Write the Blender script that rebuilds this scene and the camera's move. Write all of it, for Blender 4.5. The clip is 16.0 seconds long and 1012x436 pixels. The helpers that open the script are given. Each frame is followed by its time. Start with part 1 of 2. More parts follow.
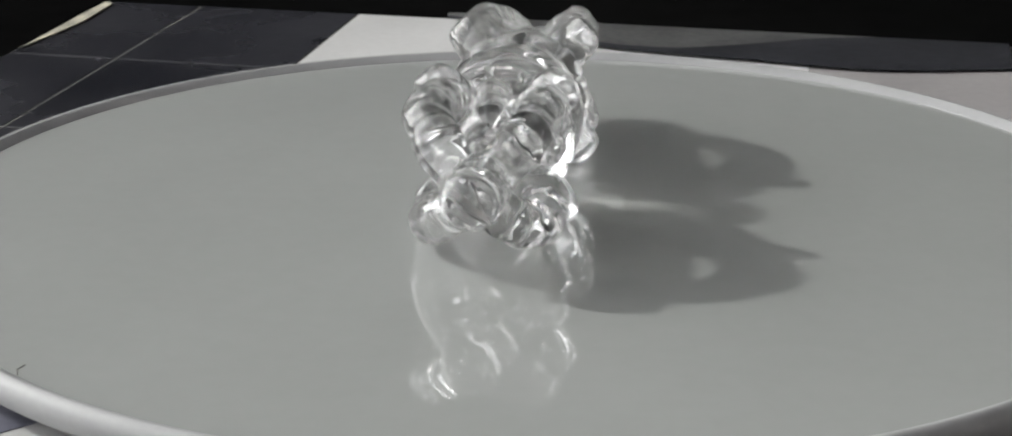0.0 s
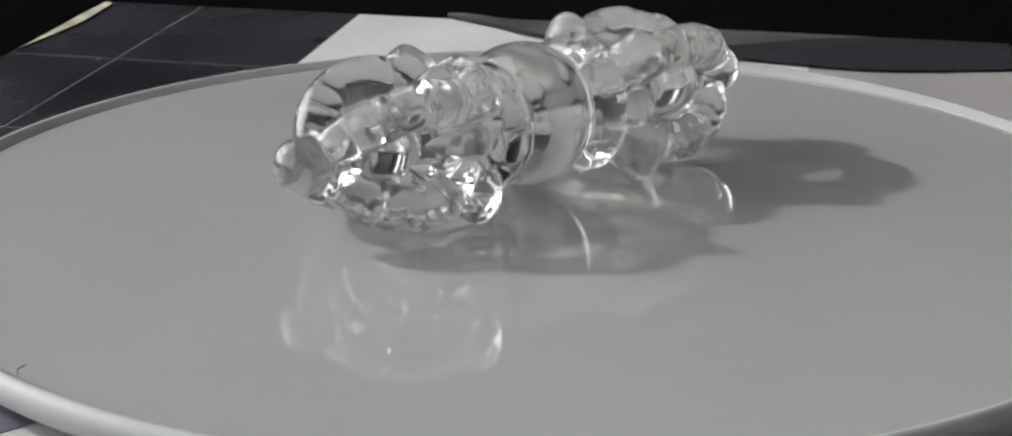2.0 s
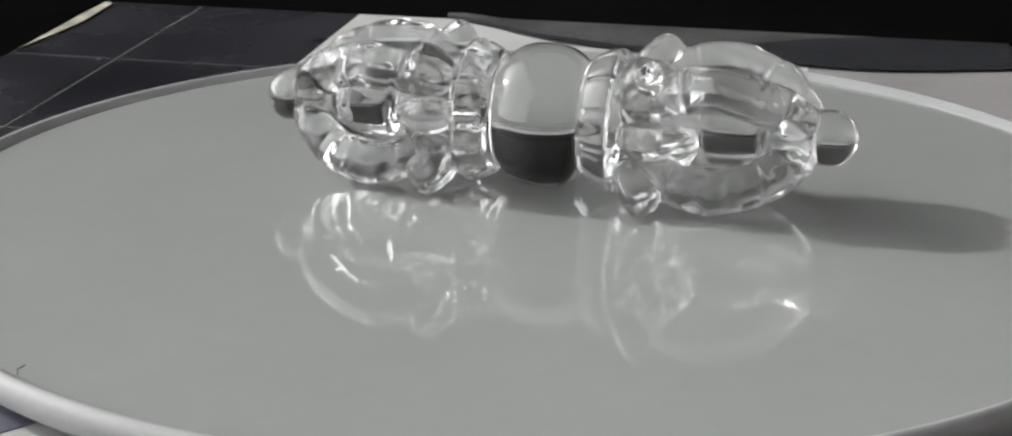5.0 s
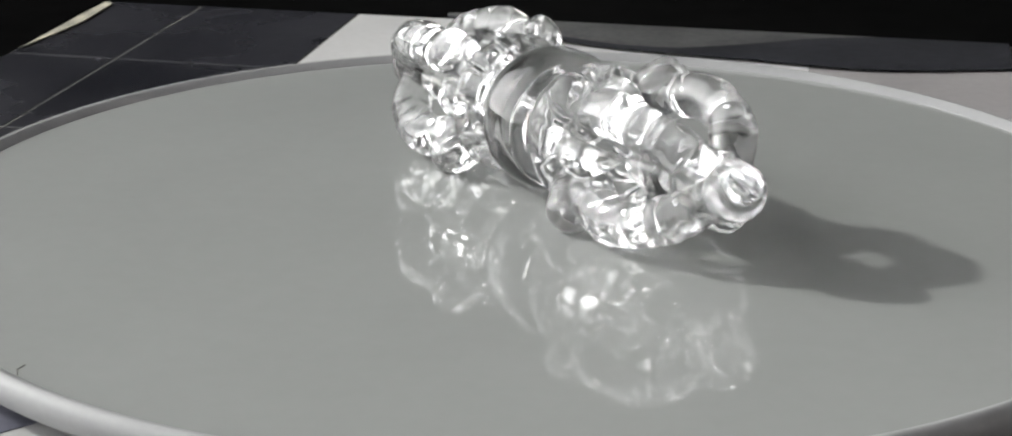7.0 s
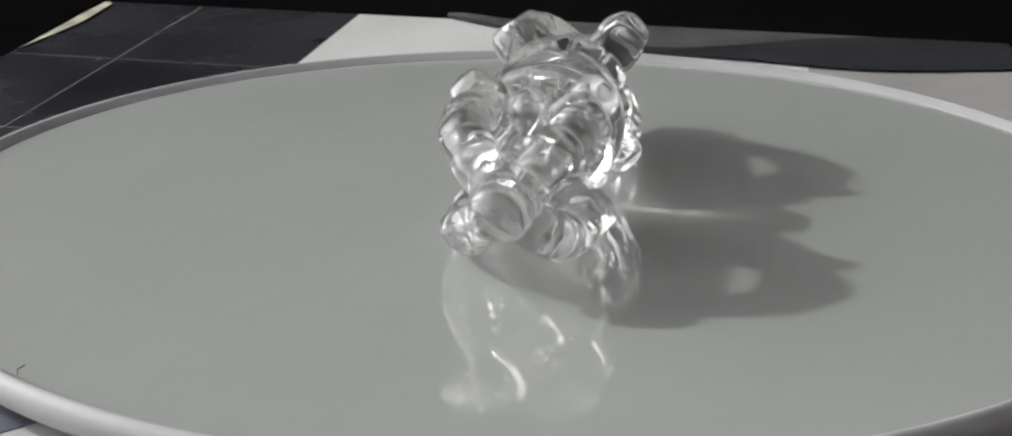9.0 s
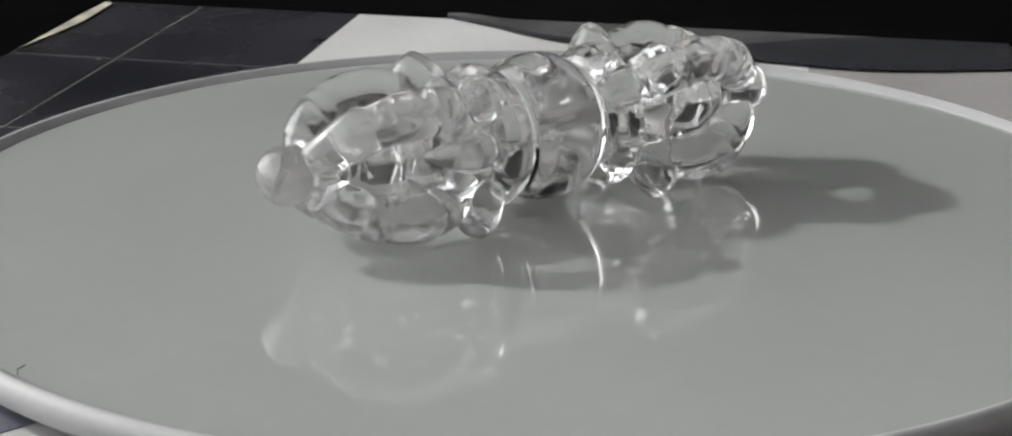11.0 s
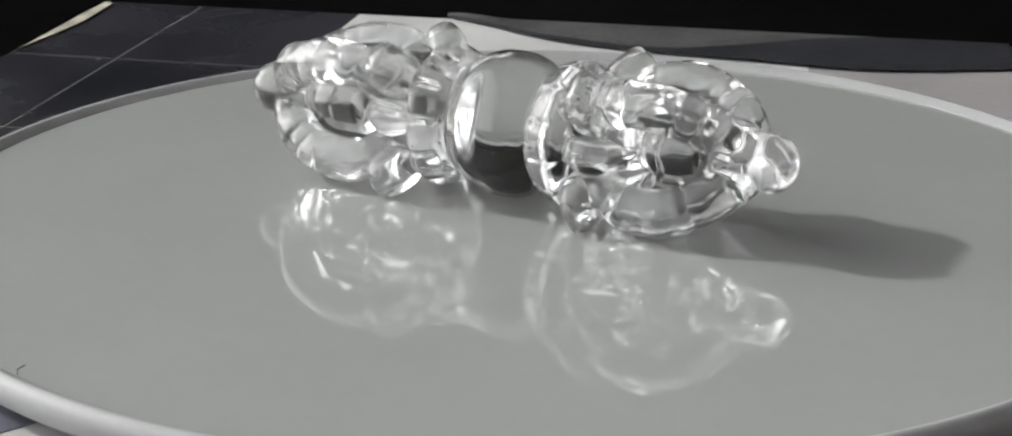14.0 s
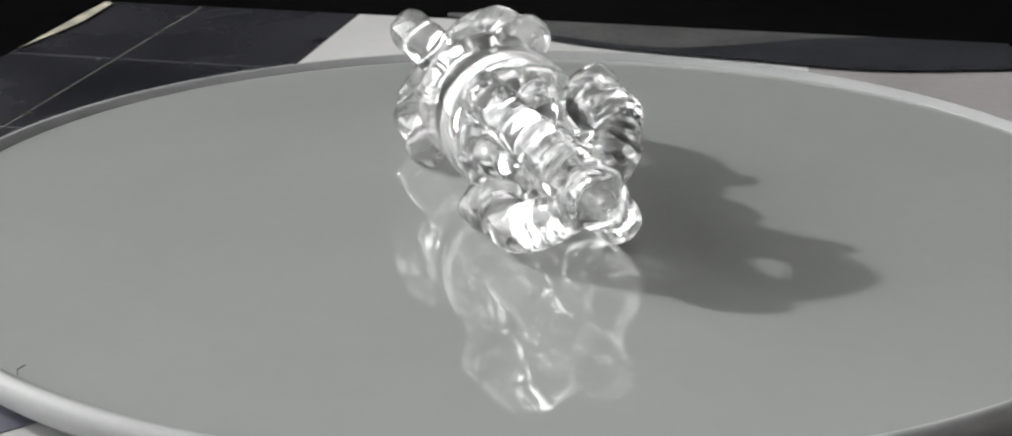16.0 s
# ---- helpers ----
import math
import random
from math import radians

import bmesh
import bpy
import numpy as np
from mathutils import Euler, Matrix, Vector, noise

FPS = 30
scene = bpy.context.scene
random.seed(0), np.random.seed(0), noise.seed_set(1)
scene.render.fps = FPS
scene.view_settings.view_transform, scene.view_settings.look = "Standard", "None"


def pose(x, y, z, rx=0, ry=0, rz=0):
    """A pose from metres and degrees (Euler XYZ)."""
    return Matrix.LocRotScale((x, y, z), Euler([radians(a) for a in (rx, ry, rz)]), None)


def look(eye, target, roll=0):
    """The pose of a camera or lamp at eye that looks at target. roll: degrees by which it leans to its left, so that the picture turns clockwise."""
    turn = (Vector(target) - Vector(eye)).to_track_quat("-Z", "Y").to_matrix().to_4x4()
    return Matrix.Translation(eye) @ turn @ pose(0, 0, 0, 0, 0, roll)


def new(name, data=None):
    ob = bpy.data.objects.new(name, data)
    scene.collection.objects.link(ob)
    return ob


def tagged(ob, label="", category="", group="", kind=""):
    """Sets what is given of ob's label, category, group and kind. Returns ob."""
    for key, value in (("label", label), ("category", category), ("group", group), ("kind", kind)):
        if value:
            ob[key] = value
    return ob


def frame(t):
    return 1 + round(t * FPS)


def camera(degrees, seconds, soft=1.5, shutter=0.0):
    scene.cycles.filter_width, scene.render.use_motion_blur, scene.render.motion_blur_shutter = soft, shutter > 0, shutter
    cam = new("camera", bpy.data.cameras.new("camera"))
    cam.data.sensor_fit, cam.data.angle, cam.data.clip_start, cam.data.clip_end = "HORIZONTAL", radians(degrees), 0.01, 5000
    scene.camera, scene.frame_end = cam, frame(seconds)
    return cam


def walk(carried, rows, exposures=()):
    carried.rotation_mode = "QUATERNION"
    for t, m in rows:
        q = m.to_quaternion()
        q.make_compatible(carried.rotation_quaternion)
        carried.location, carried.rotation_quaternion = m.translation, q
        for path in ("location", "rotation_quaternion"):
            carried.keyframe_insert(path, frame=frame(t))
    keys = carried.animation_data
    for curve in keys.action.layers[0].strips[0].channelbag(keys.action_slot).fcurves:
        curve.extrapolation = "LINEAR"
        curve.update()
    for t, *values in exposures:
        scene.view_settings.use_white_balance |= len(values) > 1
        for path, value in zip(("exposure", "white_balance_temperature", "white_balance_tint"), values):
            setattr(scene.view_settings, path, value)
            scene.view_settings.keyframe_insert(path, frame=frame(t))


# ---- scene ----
from mathutils import kdtree

# a small round table-top turntable stands on a tiled board; a clear glass sceptre turns on it
cam = camera(30.26, 16.0, soft=2.15)
EYE = (0.0, -0.29144, 0.09282)
VIEW = look(EYE, (-0.01324, 0.65660, -0.22507), 0.076)
walk(cam, [(0.0, VIEW), (16.0, VIEW)], exposures=[(0.0, 0.0), (16.0, 0.0)])

# ---- light: a low sun and sky daylight, let in by an added opening ----
SUN_EL, SUN_AZ = 32.0, -18.5          # height, and the way in which the light travels
world = bpy.data.worlds.new("sky")
scene.world = world
world.use_nodes = True
wn, wl = world.node_tree.nodes, world.node_tree.links
sky = wn.new("ShaderNodeTexSky")
sky.sky_type = "NISHITA"
sky.sun_disc = False
sky.sun_elevation = radians(SUN_EL)
sky.sun_rotation = radians(-90 - SUN_AZ)
grey = wn.new("ShaderNodeHueSaturation")
grey.inputs["Saturation"].default_value = 0.06
wl.new(sky.outputs[0], grey.inputs["Color"])
wl.new(grey.outputs[0], wn["Background"].inputs["Color"])
wn["Background"].inputs["Strength"].default_value = 0.46
beam = bpy.data.lights.new("sun", "SUN")
beam.cycles.is_caustics_light = True
beam.energy, beam.angle, beam.color = 2.55, radians(2.2), (0.985, 1.0, 0.95)
sun = new("sun", beam)
away = Vector((math.cos(radians(SUN_AZ)) * math.cos(radians(SUN_EL)), math.sin(radians(SUN_AZ)) * math.cos(radians(SUN_EL)), -math.sin(radians(SUN_EL))))
sun.matrix_world = look(Vector((0, 0, 0.1)) - away * 2, (0, 0, 0.1))


# ---- materials ----
def material(name, colour, rough=0.5, **more):
    m = bpy.data.materials.new(name)
    m.use_nodes = True
    b = m.node_tree.nodes["Principled BSDF"]
    b.inputs["Base Color"].default_value = (*colour, 1)
    b.inputs["Roughness"].default_value = rough
    for key, value in more.items():
        b.inputs[key.replace("_", " ")].default_value = value
    return m


def varied(m, dark, light, scale, detail=6.0, rough=None, bump=0.0, second=None, per_object=0.0):
    """Colour between dark and light by two scales of noise in the thing's own space, with matching gloss and relief."""
    n, l = m.node_tree.nodes, m.node_tree.links
    b = n["Principled BSDF"]
    co = n.new("ShaderNodeTexCoord")
    big, small = n.new("ShaderNodeTexNoise"), n.new("ShaderNodeTexNoise")
    big.inputs["Scale"].default_value, small.inputs["Scale"].default_value = scale, second or scale * 14
    big.inputs["Detail"].default_value = small.inputs["Detail"].default_value = detail
    add = n.new("ShaderNodeMath")
    add.operation = "MULTIPLY_ADD"
    add.inputs[1].default_value = 0.45
    ramp = n.new("ShaderNodeValToRGB")
    ramp.color_ramp.elements[0].position, ramp.color_ramp.elements[1].position = 0.45, 1.0
    ramp.color_ramp.elements[0].color, ramp.color_ramp.elements[1].color = (*dark, 1), (*light, 1)
    for tex in (big, small):
        l.new(co.outputs["Object"], tex.inputs["Vector"])
    l.new(small.outputs[0], add.inputs[0])
    l.new(big.outputs[0], add.inputs[2])
    if per_object:
        info, shift = n.new("ShaderNodeObjectInfo"), n.new("ShaderNodeMath")
        shift.operation = "MULTIPLY_ADD"
        shift.inputs[1].default_value = per_object
        l.new(info.outputs["Random"], shift.inputs[0])
        l.new(add.outputs[0], shift.inputs[2])
        l.new(shift.outputs[0], ramp.inputs[0])
    else:
        l.new(add.outputs[0], ramp.inputs[0])
    l.new(ramp.outputs[0], b.inputs["Base Color"])
    if rough:
        span = n.new("ShaderNodeMapRange")
        span.inputs["To Min"].default_value, span.inputs["To Max"].default_value = rough
        l.new(big.outputs[0], span.inputs["Value"])
        l.new(span.outputs[0], b.inputs["Roughness"])
    if bump:
        rel = n.new("ShaderNodeBump")
        rel.inputs["Strength"].default_value, rel.inputs["Distance"].default_value = bump, 0.0004
        l.new(small.outputs[0], rel.inputs["Height"])
        l.new(rel.outputs[0], b.inputs["Normal"])
    return m


def hazy_glass(name, least, most, relief, spread=0.45, milk=0.0):
    """Clear glass whose cast skin and fine bubbles scatter a part of the light."""
    m = material(name, (0.99, 0.993, 0.99), 0.03, Transmission_Weight=1.0, IOR=1.5)
    n, l = m.node_tree.nodes, m.node_tree.links
    haze = n.new("ShaderNodeBsdfGlass")
    haze.inputs["Color"].default_value = (0.97, 0.975, 0.97, 1)
    haze.inputs["Roughness"].default_value, haze.inputs["IOR"].default_value = spread, 1.5
    co, tex, span, mix = n.new("ShaderNodeTexCoord"), n.new("ShaderNodeTexNoise"), n.new("ShaderNodeMapRange"), n.new("ShaderNodeMixShader")
    tex.inputs["Scale"].default_value, tex.inputs["Detail"].default_value = 260, 4
    span.inputs["From Min"].default_value, span.inputs["From Max"].default_value = 0.35, 0.7
    span.inputs["To Min"].default_value, span.inputs["To Max"].default_value = least, most
    l.new(co.outputs["Object"], tex.inputs["Vector"])
    l.new(tex.outputs[0], span.inputs["Value"])
    l.new(span.outputs[0], mix.inputs[0])
    l.new(n["Principled BSDF"].outputs[0], mix.inputs[1])
    l.new(haze.outputs[0], mix.inputs[2])
    if milk:
        glow, fog, share, skin = n.new("ShaderNodeBsdfTranslucent"), n.new("ShaderNodeBsdfDiffuse"), n.new("ShaderNodeMixShader"), n.new("ShaderNodeMixShader")
        glow.inputs["Color"].default_value = fog.inputs["Color"].default_value = (0.9, 0.9, 0.89, 1)
        share.inputs[0].default_value, skin.inputs[0].default_value = 0.4, milk
        l.new(glow.outputs[0], share.inputs[1])
        l.new(fog.outputs[0], share.inputs[2])
        l.new(mix.outputs[0], skin.inputs[1])
        l.new(share.outputs[0], skin.inputs[2])
        mix = skin
    l.new(mix.outputs[0], n["Material Output"].inputs["Surface"])
    if relief:
        wave, rel = n.new("ShaderNodeTexNoise"), n.new("ShaderNodeBump")
        wave.inputs["Scale"].default_value, wave.inputs["Detail"].default_value = 330, 2
        rel.inputs["Strength"].default_value, rel.inputs["Distance"].default_value = relief, 0.0004
        l.new(co.outputs["Object"], wave.inputs["Vector"])
        l.new(wave.outputs[0], rel.inputs["Height"])
        l.new(rel.outputs[0], n["Principled BSDF"].inputs["Normal"])
        l.new(rel.outputs[0], haze.inputs["Normal"])
    return m


GLASS = hazy_glass("clear_glass", 0.0, 0.015, 0.0, milk=0.004)
CAST = hazy_glass("cast_glass", 0.02, 0.08, 0.04, milk=0.026)
MILKY = hazy_glass("milky_cast_glass", 0.04, 0.14, 0.04, 0.55, milk=0.052)
WHITE = varied(material("white_acrylic", (0.7, 0.7, 0.7), 0.015, IOR=1.75), (0.303, 0.309, 0.302), (0.325, 0.331, 0.324), 25, rough=(0.008, 0.02))
FROSTED = varied(material("frosted_acrylic", (0.45, 0.45, 0.45), 0.6), (0.27, 0.27, 0.275), (0.33, 0.33, 0.33), 60, rough=(0.5, 0.7))
BASE = varied(material("grey_plastic", (0.2, 0.2, 0.2), 0.5), (0.16, 0.16, 0.17), (0.22, 0.22, 0.23), 40)
DARK_TILE = varied(material("dark_tile", (0.03, 0.03, 0.035), 0.25), (0.004, 0.0045, 0.007), (0.032, 0.032, 0.038), 22, rough=(0.12, 0.4), bump=0.15, per_object=0.2)
PALE_TILE = varied(material("pale_tile", (0.5, 0.5, 0.49), 0.35), (0.44, 0.435, 0.43), (0.56, 0.555, 0.55), 30, rough=(0.25, 0.5), bump=0.1, per_object=0.1)
# the shade by the platter's front edge, as a colour
CORNER_SHADE = varied(material("blue_grey_shade", (0.12, 0.12, 0.15), 0.4), (0.10, 0.10, 0.13), (0.19, 0.19, 0.23), 60, bump=0.2)
ROSY_TILE = varied(material("rosy_tile", (0.3, 0.29, 0.29), 0.35), (0.25, 0.235, 0.235), (0.34, 0.325, 0.325), 30, rough=(0.25, 0.5), bump=0.1, per_object=0.1)
GROUT = varied(material("pale_grout", (0.4, 0.4, 0.38), 0.9), (0.09, 0.09, 0.085), (0.22, 0.215, 0.20), 60, bump=0.5)
# bright glare on the dark tiles, held in this colour
GLARE = varied(material("painted_glare", (0.4, 0.38, 0.3), 0.4), (0.08, 0.08, 0.075), (0.75, 0.7, 0.56), 90)
# these two colours stand for the shadow at the back of the board
NAVY_SHADE = varied(material("navy_shade", (0.03, 0.03, 0.04), 0.8), (0.008, 0.0085, 0.014), (0.036, 0.037, 0.047), 30, bump=0.4)
GREY_SHADE = varied(material("grey_shade_sheet", (0.1, 0.1, 0.11), 0.8), (0.05, 0.05, 0.052), (0.17, 0.17, 0.168), 45, bump=0.4)
BLACK = varied(material("black_velvet", (0.003, 0.003, 0.003), 1.0, Specular_IOR_Level=0.0), (0.002, 0.002, 0.002), (0.005, 0.005, 0.005), 6)
PLASTER = varied(material("grey_plaster", (0.2, 0.2, 0.2), 0.9), (0.16, 0.16, 0.16), (0.22, 0.22, 0.215), 5, bump=0.3)
PAINT = varied(material("pale_paint", (0.6, 0.6, 0.58), 0.8), (0.56, 0.53, 0.51), (0.63, 0.60, 0.58), 4, bump=0.2)
LINT = material("dark_lint", (0.10, 0.09, 0.08), 0.9)


# ---- mesh helpers ----
def part(name, bm, mat, parent=None, label="", smooth=True):
    me = bpy.data.meshes.new(name)
    bmesh.ops.recalc_face_normals(bm, faces=bm.faces)
    if smooth:
        for f in bm.faces:
            f.smooth = True
    bm.to_mesh(me)
    bm.free()
    me.materials.append(mat)
    ob = new(name, me)
    ob.parent = parent
    return tagged(ob, label) if label else ob


def ring_skin(bm, rings, closed=True):
    """Skins rings of vectors into a tube, closed at both ends."""
    rows = [[bm.verts.new(v) for v in ring] for ring in rings]
    n = len(rows[0])
    for a, b in zip(rows, rows[1:]):
        for i in range(n):
            bm.faces.new((a[i], a[(i + 1) % n], b[(i + 1) % n], b[i]))
    if closed:
        bm.faces.new(rows[0][::-1])
        bm.faces.new(rows[-1])
    return bm


def rounded(profile, steps=4):
    """A profile with a Catmull-Rom curve through its points."""
    out = []
    p = [profile[0], *profile, profile[-1]]
    for i in range(1, len(p) - 2):
        a, b, c, d = (np.array(q, float) for q in p[i - 1:i + 3])
        for k in range(steps):
            t = k / steps
            out.append(tuple(0.5 * (2 * b + (c - a) * t + (2 * a - 5 * b + 4 * c - d) * t * t + (3 * b - a - 3 * c + d) * t ** 3)))
    return out + [profile[-1]]


def lathe_x(profile, seg=64, lobes=0, depth=0.0, turn=0.0, rough=0.0, square=None, closed=True):
    """A body turned about the x axis from (x, radius) in millimetres; lobes part it into panels by narrow grooves."""
    rings = []
    for x, r in profile:
        ring = []
        for i in range(seg):
            a = 2 * math.pi * i / seg
            q = r
            if lobes and x > 8.4:
                q = r * (1 - depth * math.exp(-(((a * lobes / (2 * math.pi) + turn) % 1.0 - 0.5) / 0.075) ** 2))
            if square and square[0] < x < square[1]:
                q = r * 0.94 / (abs(math.cos(a + math.pi / 4)) ** 4 + abs(math.sin(a + math.pi / 4)) ** 4) ** 0.25
            v = Vector((x, q * math.cos(a), q * math.sin(a)))
            if rough and 0.4 < r:
                d = rough * noise.noise_vector(v * 0.35 + Vector((lobes, 0, 0)))
                v += Vector((0, d.y, d.z))
            ring.append(v * 0.001)
        rings.append(ring)
    return ring_skin(bmesh.new(), rings, closed)


def lathe_z(profile, seg=256):
    return ring_skin(bmesh.new(), [[Vector((r * math.cos(2 * math.pi * i / seg), r * math.sin(2 * math.pi * i / seg), z)) for i in range(seg)] for r, z in profile])


def lathe_ring(profile, seg=256):
    rings = [[Vector((r * math.cos(2 * math.pi * i / seg), r * math.sin(2 * math.pi * i / seg), z)) for i in range(seg)] for r, z in profile]
    return ring_skin(bmesh.new(), rings + rings[:1], closed=False)


def box(x0, x1, y0, y1, z0, z1, bevel=0.0):
    bm = bmesh.new()
    bmesh.ops.create_cube(bm, size=1, matrix=Matrix.LocRotScale(((x0 + x1) / 2, (y0 + y1) / 2, (z0 + z1) / 2), None, (x1 - x0, y1 - y0, z1 - z0)))
    if bevel:
        bmesh.ops.bevel(bm, geom=bm.edges[:], offset=bevel, segments=2, affect="EDGES", profile=0.5)
    return bm


# ---- the setting ----
TABLE_Z, TOP_Z = -0.0075, -0.0007
ground = part("ground", box(-6, 6, -6, 6, -0.06, -0.032), BLACK, smooth=False)
tagged(ground, "matt black cloth under the tiled board", "ground", kind="structure")
cloth_back = box(-0.335, 1.6, 1.58, 1.597, -0.032, 1.8)
# unseen side cloth, added to keep the grey wall out of the platter's reflection
reflection_block = bpy.data.meshes.new("side")
side = box(-0.337, -0.325, 0.75, 1.58, -0.032, 1.8)
side.to_mesh(reflection_block)
side.free()
cloth_back.from_mesh(reflection_block)
bpy.data.meshes.remove(reflection_block)
backdrop = part("backdrop", cloth_back, BLACK, smooth=False)
tagged(backdrop, "black cloth behind the board, with an unseen side cloth added to block reflections", "backdrop", kind="structure")



def light_wall_with_opening():
    """An unseen wall added along y beside the board; its wide opening shapes the daylight."""
    wall = new("light_wall_west")
    for y0, y1, z0, z1 in ((-2.5, -1.1, -0.032, 1.8), (0.75, 1.6, -0.032, 1.8), (-1.1, 0.75, -0.032, 0.015), (-1.1, 0.75, 1.65, 1.8)):
        part("wall_panel", box(-0.70, -0.34, y0, y1, z0, z1), PLASTER, wall, smooth=False)
    return tagged(wall, "unseen grey plaster wall with a wide opening, added to shape the daylight", "wall", kind="structure")


light_wall_with_opening()
# unseen walls and ceiling, added to shut out the sky and give fill
for name, span in (("light_wall_north", (-0.70, 1.75, 1.6, 1.7, -0.032, 1.8)), ("light_wall_south", (-0.70, 1.75, -2.6, -2.5, -0.032, 1.8)), ("light_wall_east", (1.6, 1.75, -2.5, 1.6, -0.032, 1.8))):
    tagged(part(name, box(*span), PAINT, smooth=False), "unseen pale painted wall, added to enclose and bounce the light", "wall", kind="structure")
tagged(part("ceiling", box(-0.70, 1.75, -2.6, 1.65, 1.8, 1.9), PAINT, smooth=False), "unseen pale painted ceiling, added to enclose and bounce the light", "ceiling", kind="structure")

# ---- the tiled board ----
CORNER, ANGLE, SCALE = (-0.1095, 0.1814), -11.75, 0.9663


def tiled_board():
    board = new("tiled_board")
    board.matrix_world = pose(*CORNER, TABLE_Z, 0, 0, ANGLE)
    skew = Matrix.Diagonal((SCALE, SCALE, 1, 1)) @ Matrix(((1, -0.028, 0, 0), (0, 1, 0, 0), (0, 0, 1, 0), (0, 0, 0, 1)))

    def slanted(bm):
        bm.transform(skew)
        return bm

    part("slab", slanted(box(0, 0.364, -0.4165, 0, -0.0245, -0.00015, 0.0001)), GROUT, board, "pale cement bed and joints", smooth=False)
    g = 0.00023
    dark = [(a, b, c, d) for a, b in ((0.0, 0.027), (0.027, 0.070)) for c, d in ((0.0, 0.0595), (0.0595, 0.119), (0.119, 0.1785), (0.1785, 0.238), (0.238, 0.2975), (0.2975, 0.357), (0.357, 0.4165))]
    pale = [(a, b, c, d) for a, b in ((0.070, 0.187), (0.240, 0.364)) for c, d in ((0.0, 0.067), (0.067, 0.24), (0.24, 0.4165))]
    rosy = [(0.1867, 0.240, c, d) for c, d in ((0.0, 0.067), (0.067, 0.24), (0.24, 0.4165))]
    for tiles, mat in ((dark, DARK_TILE), (pale, PALE_TILE), (rosy, ROSY_TILE)):
        for a, b, c, d in tiles:
            part("tile", slanted(box(a + g, b - g, -d + g, -c - g, -0.0035, 0.0, 0.0002)), mat, board, smooth=False)
    # shade under the platter's edge, put on as a dark corner over the pale stone
    bm = bmesh.new()
    face = bm.faces.new([bm.verts.new((x, y, 0.00002)) for x, y in ((0.0948, -0.25), (0.0703, -0.2795), (0.0703, -0.232), (0.086, -0.232))])
    top = bmesh.ops.extrude_face_region(bm, geom=[face])
    bmesh.ops.translate(bm, vec=(0, 0, 0.00012), verts=[v for v in top["geom"] if isinstance(v, bmesh.types.BMVert)])
    part("tile", slanted(bm), CORNER_SHADE, board, "blue-grey shade on the corner, put on as a thin patch", smooth=False)
    # the glare at the corner of the board, put on as a pale raised patch
    bm = bmesh.new()
    low = [bm.verts.new((x, y, 0.0002)) for x, y in ((0.0022, -0.0478), (0.0037, -0.0358), (0.0045, -0.0233), (0.0034, -0.0038), (0.001, -0.0031), (0.0008, -0.0186), (0.0012, -0.0396), (0.0013, -0.057))]
    face = bm.faces.new(low)
    bmesh.ops.recalc_face_normals(bm, faces=[face])
    top = bmesh.ops.extrude_face_region(bm, geom=[face])
    bmesh.ops.translate(bm, vec=(0, 0, 0.0003), verts=[v for v in top["geom"] if isinstance(v, bmesh.types.BMVert)])
    part("glare_patch", slanted(bm), GLARE, board, "yellowish glare on the corner, put on as a thin patch", smooth=False)
    return tagged(board, "board of dark slate and pale stone tiles with thin light joints", "tiled table")


tiled_board()


# ---- the shadow band at the back of the board, put on as a dark sheet ----
def grey_shade_sheet():
    edge = rounded([(0.094, -0.0005), (0.108, -0.009), (0.122, -0.0185), (0.141, -0.0255), (0.173, -0.030), (0.202, -0.0335), (0.233, -0.026)], 6)
    cloth = new("grey_shade_sheet")
    cloth.matrix_world = pose(*CORNER, TABLE_Z, 0, 0, ANGLE)
    for name, mat, label in (("shadow_edge", NAVY_SHADE, "dark navy edge of the painted shadow"), ("shadow_field", GREY_SHADE, "grey part of the painted shadow")):
        bm, rows = bmesh.new(), []
        for k, (a, b) in enumerate(edge):
            cut = float(np.interp(a, [0.094, 0.12, 0.141, 0.155, 0.165, 0.178, 0.190, 0.202], [0.12, 0.14, 0.10, 0.16, 0.34, 0.55, 0.78, 1.0 - 1e-3]))
            lo, hi = (0.0, cut) if name == "shadow_edge" else (cut, 1.0)
            row = []
            for q in range(7):
                u = lo + (hi - lo) * q / 6
                row.append(bm.verts.new((a, b * (1 - u) - 0.0004, 0.0007 + 0.0008 * math.sin(u * math.pi) * (1 + 0.6 * math.sin(k * 0.5)))))
            rows.append(row)
        for a, b in zip(rows, rows[1:]):
            for i in range(6):
                bm.faces.new((a[i], b[i], b[i + 1], a[i + 1]))
        bmesh.ops.solidify(bm, geom=bm.faces[:], thickness=0.0005)
        bm.transform(Matrix.Diagonal((SCALE, SCALE, 1, 1)))
        part(name, bm, mat, cloth, label)
    return tagged(cloth, "thin sheet on the tiles, coloured as a wavy grey and navy shadow", "cloth")


grey_shade_sheet()


# ---- the turntable ----
RIM = 0.0995


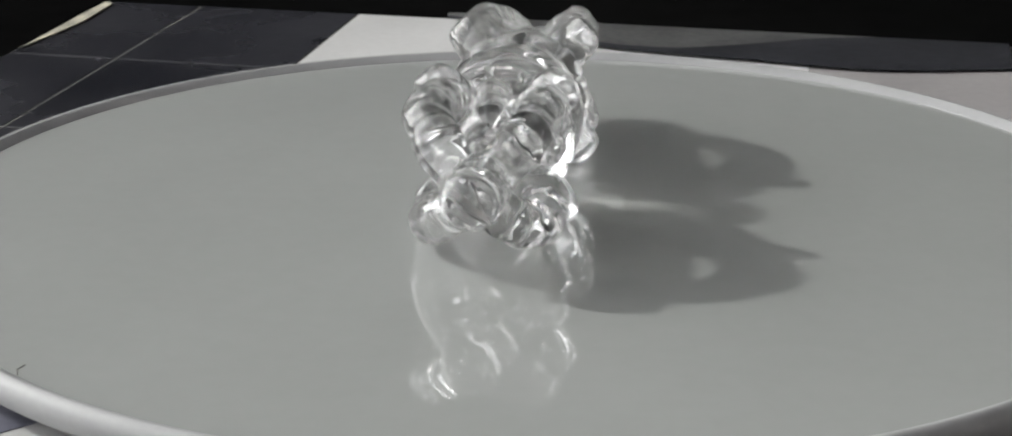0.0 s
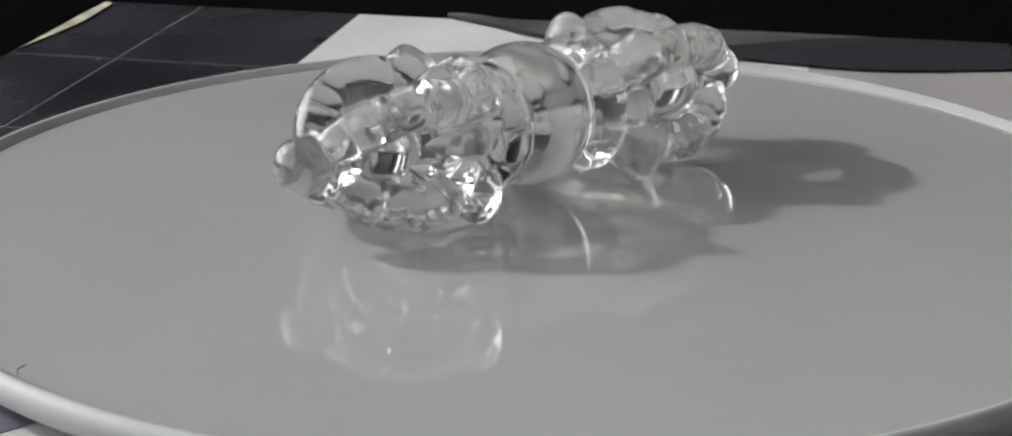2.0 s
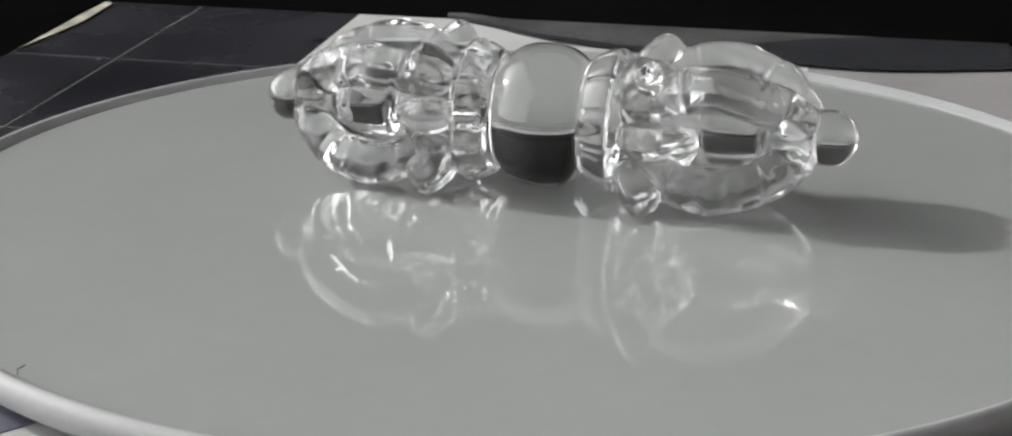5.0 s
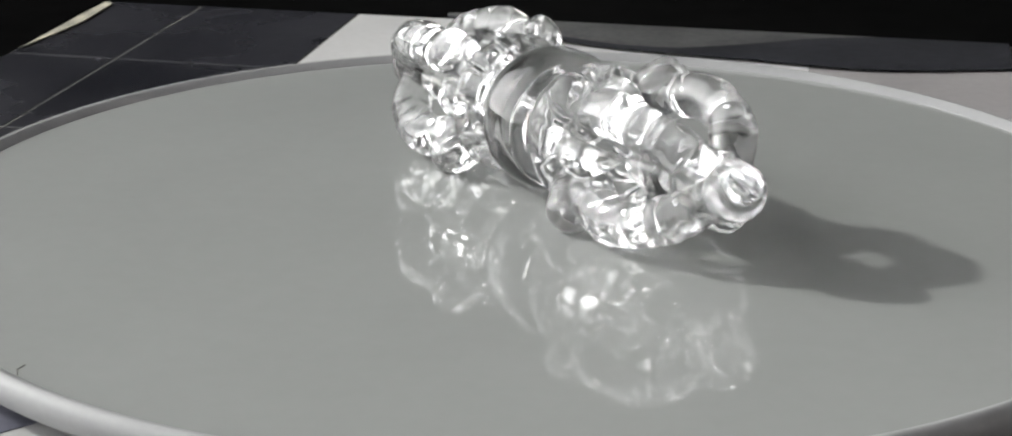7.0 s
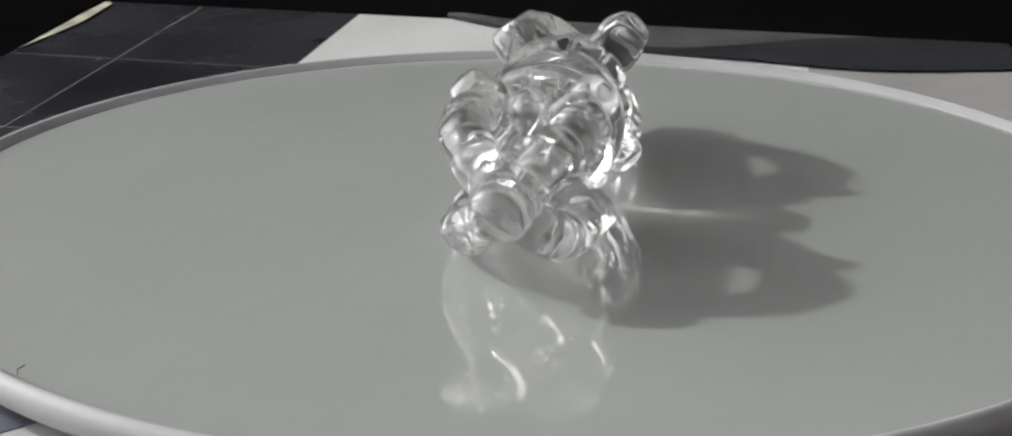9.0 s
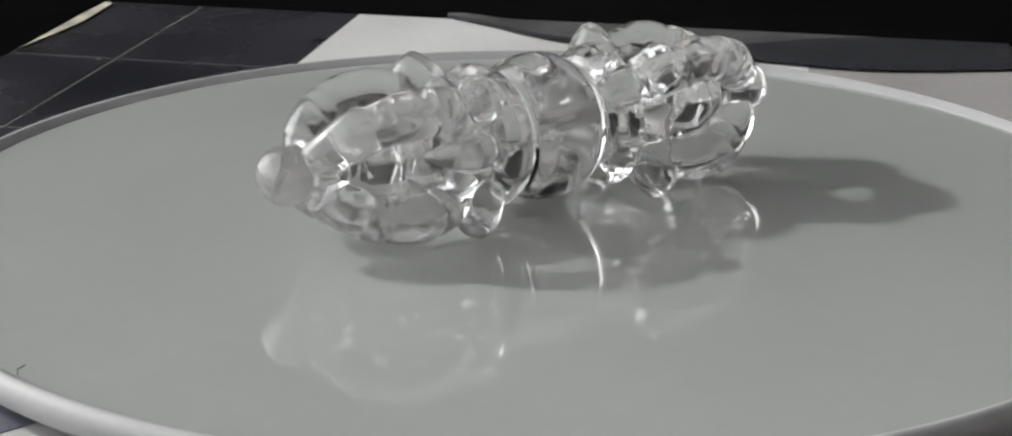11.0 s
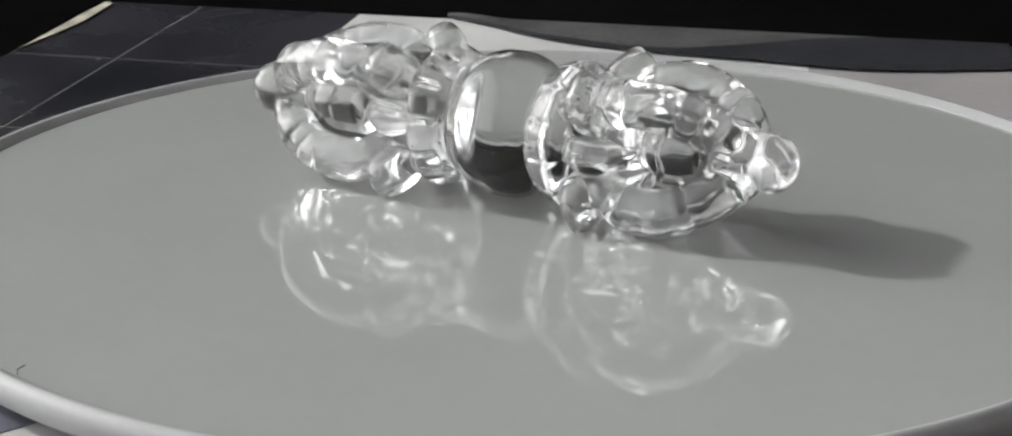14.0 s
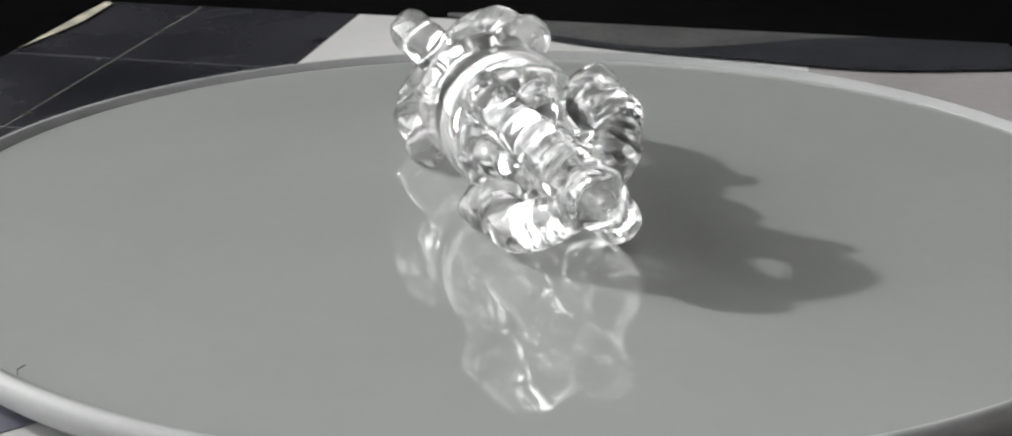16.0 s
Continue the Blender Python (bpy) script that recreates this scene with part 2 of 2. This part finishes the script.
def turntable():
    tt = new("turntable")
    tt.matrix_world = pose(0.0001, -0.0038, TABLE_Z)
    z = TOP_Z - TABLE_Z
    foot = RIM - 0.0026
    lip = [(foot, z - 0.001), (foot, z), (RIM - 0.0024, z + 0.0001), (RIM - 0.0010, z + 0.0011), (RIM - 0.0006, z + 0.00125), (RIM - 0.0001, z + 0.0012), (RIM + 0.0006, z + 0.0007), (RIM + 0.0010, z - 0.0001), (RIM + 0.0009, z - 0.0010), (RIM + 0.0004, z - 0.0024), (RIM - 0.0004, z - 0.0034), (RIM - 0.0014, z - 0.0038), (foot, z - 0.0039)]
    part("rim", lathe_ring(lip), FROSTED, tt, "frosted raised rim")
    profile = [(0.0005, z), (0.03, z), (0.06, z), (0.085, z), (foot, z), (foot, z - 0.0036), (0.0005, z - 0.0036)]
    platter = part("platter", lathe_z(profile), WHITE, tt, "glossy pale grey round platter", smooth=False)
    platter.cycles.is_caustics_receiver = True
    part("base", lathe_z([(0.0005, 0.0), (0.062, 0.0), (0.064, 0.0006), (0.064, z - 0.0040), (0.063, z - 0.0036), (0.0005, z - 0.0036)]), BASE, tt, "grey plastic base")
    return tagged(tt, "low round turntable with a glossy pale platter on the tiles", "turntable")


turntable()

# ---- the glass sceptre ----
AXIS_Z = 0.0126


def barrel():
    half = [(0, 11.75), (2.2, 11.6), (4.2, 11.0), (5.6, 10.1), (6.5, 9.3), (7.0, 9.05), (7.4, 9.05)]
    prof = [(-x, r) for x, r in half[::-1]] + half[1:]
    return lathe_x(rounded(prof, 4), 128, closed=False)


def collar():
    prof = [(6.0, 8.6), (7.0, 8.9), (7.5, 9.4), (8.3, 10.3), (9.8, 11.1), (11.6, 11.7), (12.8, 11.5), (13.6, 10.4), (14.0, 8.6)]
    return lathe_x([(6.0, 0.3)] + rounded(prof, 3) + [(14.0, 0.3)], 288, 12, 0.055, 0.2, 0.12)


def shaft():
    prof = [(13.2, 6.4), (16, 5.9), (20, 4.9), (24.0, 4.0), (25.4, 3.4), (26.4, 3.5), (27.0, 4.8), (28.6, 5.2), (33.0, 5.2), (35.2, 4.8), (36.0, 3.7), (37.4, 3.5), (38.4, 4.7), (42.8, 5.0), (43.6, 4.9), (43.9, 4.5)]
    return lathe_x([(13.2, 0.3)] + rounded(prof, 3) + [(43.9, 0.3)], 64, rough=0.12, square=(26.5, 36.0))


def cap():
    prof = [(43.8, 4.3), (44.4, 4.25), (45.4, 4.4), (46.6, 4.45)] + [(46.6 + 4.1 * math.sin(a), 4.45 * math.cos(a)) for a in (0.25, 0.5, 0.75, 1.0, 1.2, 1.38, 1.5)]
    return lathe_x([(43.8, 0.3)] + rounded(prof, 2), 64)


def prong(seed, swell, wrinkle, facets):
    """A bowed prong in the plane of x and z."""
    path = rounded([(13.2, 5.2), (17, 6.9), (20.5, 9.3 + swell), (24.5, 11.0 + swell), (29, 11.5 + swell), (34, 10.3 + swell), (37.3, 8.4 + swell), (40.0, 6.2), (41.8, 4.0), (42.6, 2.2)], 8)
    sizes = np.interp(np.linspace(0, 9, len(path)), range(10), [3.1, 3.3, 3.5, 3.55, 3.55, 3.5, 3.4, 3.2, 2.9, 2.3])
    rings, n = [], 48
    for k, (x, z) in enumerate(path):
        a, b = path[max(k - 1, 0)], path[min(k + 1, len(path) - 1)]
        t = Vector((b[0] - a[0], 0, b[1] - a[1])).normalized()
        nrm = Vector((-t.z, 0, t.x))
        ring = []
        cut = 36.2 + 0.5 * math.sin(seed * 2.1)
        step = 1 - 0.10 * math.exp(-((x - cut) / 0.35) ** 2) - 0.08 * math.exp(-((x - cut + 2.6) / 0.3) ** 2) - 0.09 * math.exp(-((x - 23.2) / 0.5) ** 2) + (0.05 if x > cut else 0)
        for i in range(n):
            w = 2 * math.pi * i / n
            c, s = math.cos(w), math.sin(w)
            facet = 1 - facets + facets * math.cos(math.pi / 7) / math.cos((w + 0.2 * seed + 0.02 * x) % (2 * math.pi / 7) - math.pi / 7)
            c, s = math.copysign(abs(c) ** 0.85, c) * facet, math.copysign(abs(s) ** 0.85, s) * facet
            v = Vector((x, 0, z)) + (nrm * c * sizes[k] + Vector((0, 1, 0)) * s * sizes[k] * 1.02) * step
            v += 0.4 * noise.noise_vector(v * 0.2 + Vector((seed * 7.1, 0, 0))) + wrinkle * noise.noise_vector(v * 0.55 + Vector((0, seed * 5.3, 0)))
            ring.append(v * 0.001)
        rings.append(ring)
    return ring_skin(bmesh.new(), rings)


# how far each prong swells outwards, how wrinkled its cast skin is, and how strongly faceted
PRONGS = ((0.6, 0.05, 0.10), (0.0, 0.09, 0.22), (0.0, 0.20, 0.34), (0.0, 0.14, 0.30), (0.0, 0.10, 0.25), (0.0, 0.26, 0.36), (0.0, 0.12, 0.30), (0.6, 0.06, 0.22))


def knob(seed):
    """A blunt block at a prong's root, leaning out over the collar."""
    rnd = random.Random(seed)
    rings = []
    lean = radians(-34 + rnd.uniform(-7, 7))
    for k in range(13):
        u = -1 + 2 * k / 12
        w = max(1 - abs(u) ** 3.2, 0.02) ** (1 / 2.6)
        ring = []
        for i in range(24):
            q = 2 * math.pi * i / 24
            c, s = math.cos(q), math.sin(q)
            c, s = math.copysign(abs(c) ** 0.75, c), math.copysign(abs(s) ** 0.75, s)
            v = Vector((3.1 * w * c, 3.7 * w * s, 4.4 * u))
            v = Matrix.Rotation(-lean, 3, "Y") @ v + Vector((17.2, 0, 11.9))
            ring.append((v + 0.2 * noise.noise_vector(v * 0.3 + Vector((0, seed * 3.3, 0)))) * 0.001)
        rings.append(ring)
    return ring_skin(bmesh.new(), rings)


def leaf():
    """A small pointed leaf that lies on the shaft between two prongs."""
    rings = []
    for k in range(15):
        u = k / 14
        wide = 3.7 * math.sin(math.pi * min(u * 0.92 + 0.06, 1.0)) ** 0.7 * (1 - 0.35 * u)
        x, z = 13.3 + 11.8 * u, 7.0 - 2.6 * u * u + 2.0 * math.sin(math.pi * u)
        ring = []
        for i in range(18):
            q = 2 * math.pi * i / 18
            ridge = 1 + 0.25 * max(math.sin(q), 0) ** 6
            ring.append(Vector((x, max(wide, 0.15) * math.cos(q), z + max(wide, 0.15) * 0.62 * math.sin(q) * ridge)) * 0.001)
        rings.append(ring)
    return ring_skin(bmesh.new(), rings)


def fused(bits, voxel=0.0002):
    """The one outer skin of overlapping closed pieces: its corners, their normals, its faces and the piece that each face belongs to."""
    whole, tree_points = bmesh.new(), []
    for i, bm in enumerate(bits):
        tree_points += [(v.co.copy(), i) for v in bm.verts]
        bmesh.ops.recalc_face_normals(bm, faces=bm.faces)
        me = bpy.data.meshes.new("piece")
        bm.to_mesh(me)
        bm.free()
        whole.from_mesh(me)
        bpy.data.meshes.remove(me)
    me = bpy.data.meshes.new("whole")
    whole.to_mesh(me)
    whole.free()
    ob = new("whole", me)
    m = ob.modifiers.new("fuse", "REMESH")
    m.mode, m.voxel_size, m.use_smooth_shade = "VOXEL", voxel, True
    soft = ob.modifiers.new("soften", "SMOOTH")
    soft.factor, soft.iterations = 0.5, 4
    graph = bpy.context.evaluated_depsgraph_get()
    skin = bpy.data.meshes.new_from_object(ob.evaluated_get(graph))
    bpy.data.objects.remove(ob)
    bpy.data.meshes.remove(me)
    tree = kdtree.KDTree(len(tree_points))
    for co, i in tree_points:
        tree.insert(co, i)
    tree.balance()
    owner = {}
    faces = [(tuple(p.vertices), tree.find(p.center)[1]) for p in skin.polygons if p.center.x > 0.00722]
    points, normals = [v.co.copy() for v in skin.vertices], [v.normal.copy() for v in skin.vertices]
    bpy.data.meshes.remove(skin)
    for corners, i in faces:
        owner.setdefault(i, []).append(corners)
    return points, normals, owner


def skin_part(name, skin, i, mat, parent, m, label=""):
    """The stretch of a fused skin that belongs to piece i, as a mesh of its own with the whole skin's smooth normals."""
    points, normals, owner = skin
    used = sorted({k for corners in owner.get(i, []) for k in corners})
    place = {k: n for n, k in enumerate(used)}
    me = bpy.data.meshes.new(name)
    me.from_pydata([m @ points[k] for k in used], [], [[place[k] for k in corners] for corners in owner.get(i, [])])
    me.polygons.foreach_set("use_smooth", [True] * len(me.polygons))
    turn = m.to_3x3()
    me.normals_split_custom_set_from_vertices([turn @ normals[k] for k in used])
    me.materials.append(mat)
    ob = new(name, me)
    ob.parent = parent
    ob.cycles.is_caustics_caster = True
    return tagged(ob, label) if label else ob


def drawn_out(bm, k):
    """Shortens or lengthens a head beyond its collar."""
    for v in bm.verts:
        if v.co.x > 0.0132:
            v.co.x = 0.0132 + (v.co.x - 0.0132) * k
    return bm


def sceptre():
    top = new("glass_sceptre")
    turn = pose(-0.00123, -0.00362, AXIS_Z, 0, 0, 4.62)
    middle = part("barrel", barrel(), GLASS, top, "clear round barrel between the collars")
    middle.matrix_basis = turn
    middle.cycles.is_caustics_caster = True
    seed = 0
    for end, length, glass in ((0, 0.945, CAST), (180, 0.993, MILKY)):
        names, bits = ["collar", "shaft", "cap"], [collar(), shaft(), cap()]
        for k in range(4):
            seed += 1
            for name, bm, a in (("leaf", leaf(), 90 * k + 4), ("prong", prong(seed, *PRONGS[seed - 1]), 45 + 90 * k), ("knob", knob(seed), 45 + 90 * k)):
                bm.transform(pose(0, 0, 0, a))
                names.append(name)
                bits.append(bm)
        skin = fused([drawn_out(bm, length) for bm in bits])
        bow = None
        for i, name in enumerate(names):
            ob = skin_part(name, skin, i, glass, bow if name == "knob" else top, turn @ pose(0, 0, 0, 0, 0, end))
            if name == "prong":
                bow = ob
    return tagged(top, "clear cast glass vajra sceptre lying on the pale platter", "glass ornament")


vajra = sceptre()


# ---- a scrap of lint on the platter ----
def lint():
    path = rounded([(0.0001, -0.0008), (0.0, 0.0), (-0.0004, 0.0012), (-0.0001, 0.0018), (0.0003, 0.0026)], 3)
    rings = [[Vector((x + 0.00005 * math.cos(q), y, 0.00005 + 0.00005 * math.sin(q))) for q in [i * math.pi / 3 for i in range(6)]] for x, y in path]
    ob = part("lint", ring_skin(bmesh.new(), rings), LINT)
    ob.matrix_world = pose(-0.0645, -0.0752, TOP_Z)
    return tagged(ob, "tiny dark curl of lint on the pale platter", "lint")


lint()


# ---- what moves: the sceptre turns about the platter's axis ----
def motions():
    rows = []
    for k in range(33):
        t = k * 0.5
        drift = np.interp(t, [0, 0.6, 1.5, 2.5, 3.5, 4.2, 6.4, 7, 8, 8.6, 9.2, 11.4, 12.5, 13.6, 14.5, 15.5, 16], [-3.0, -2.9, -2.5, -1.0, 0.8, 1.6, 3.2, 3.7, 3.8, 3.3, 2.9, 1.2, -0.6, -1.5, -2.6, -3.2, -3.6])
        rows.append((t, pose(0, 0, TOP_Z, 0, 0, -98.17 - 20.975 * t + drift)))
    walk(vajra, rows)


motions()
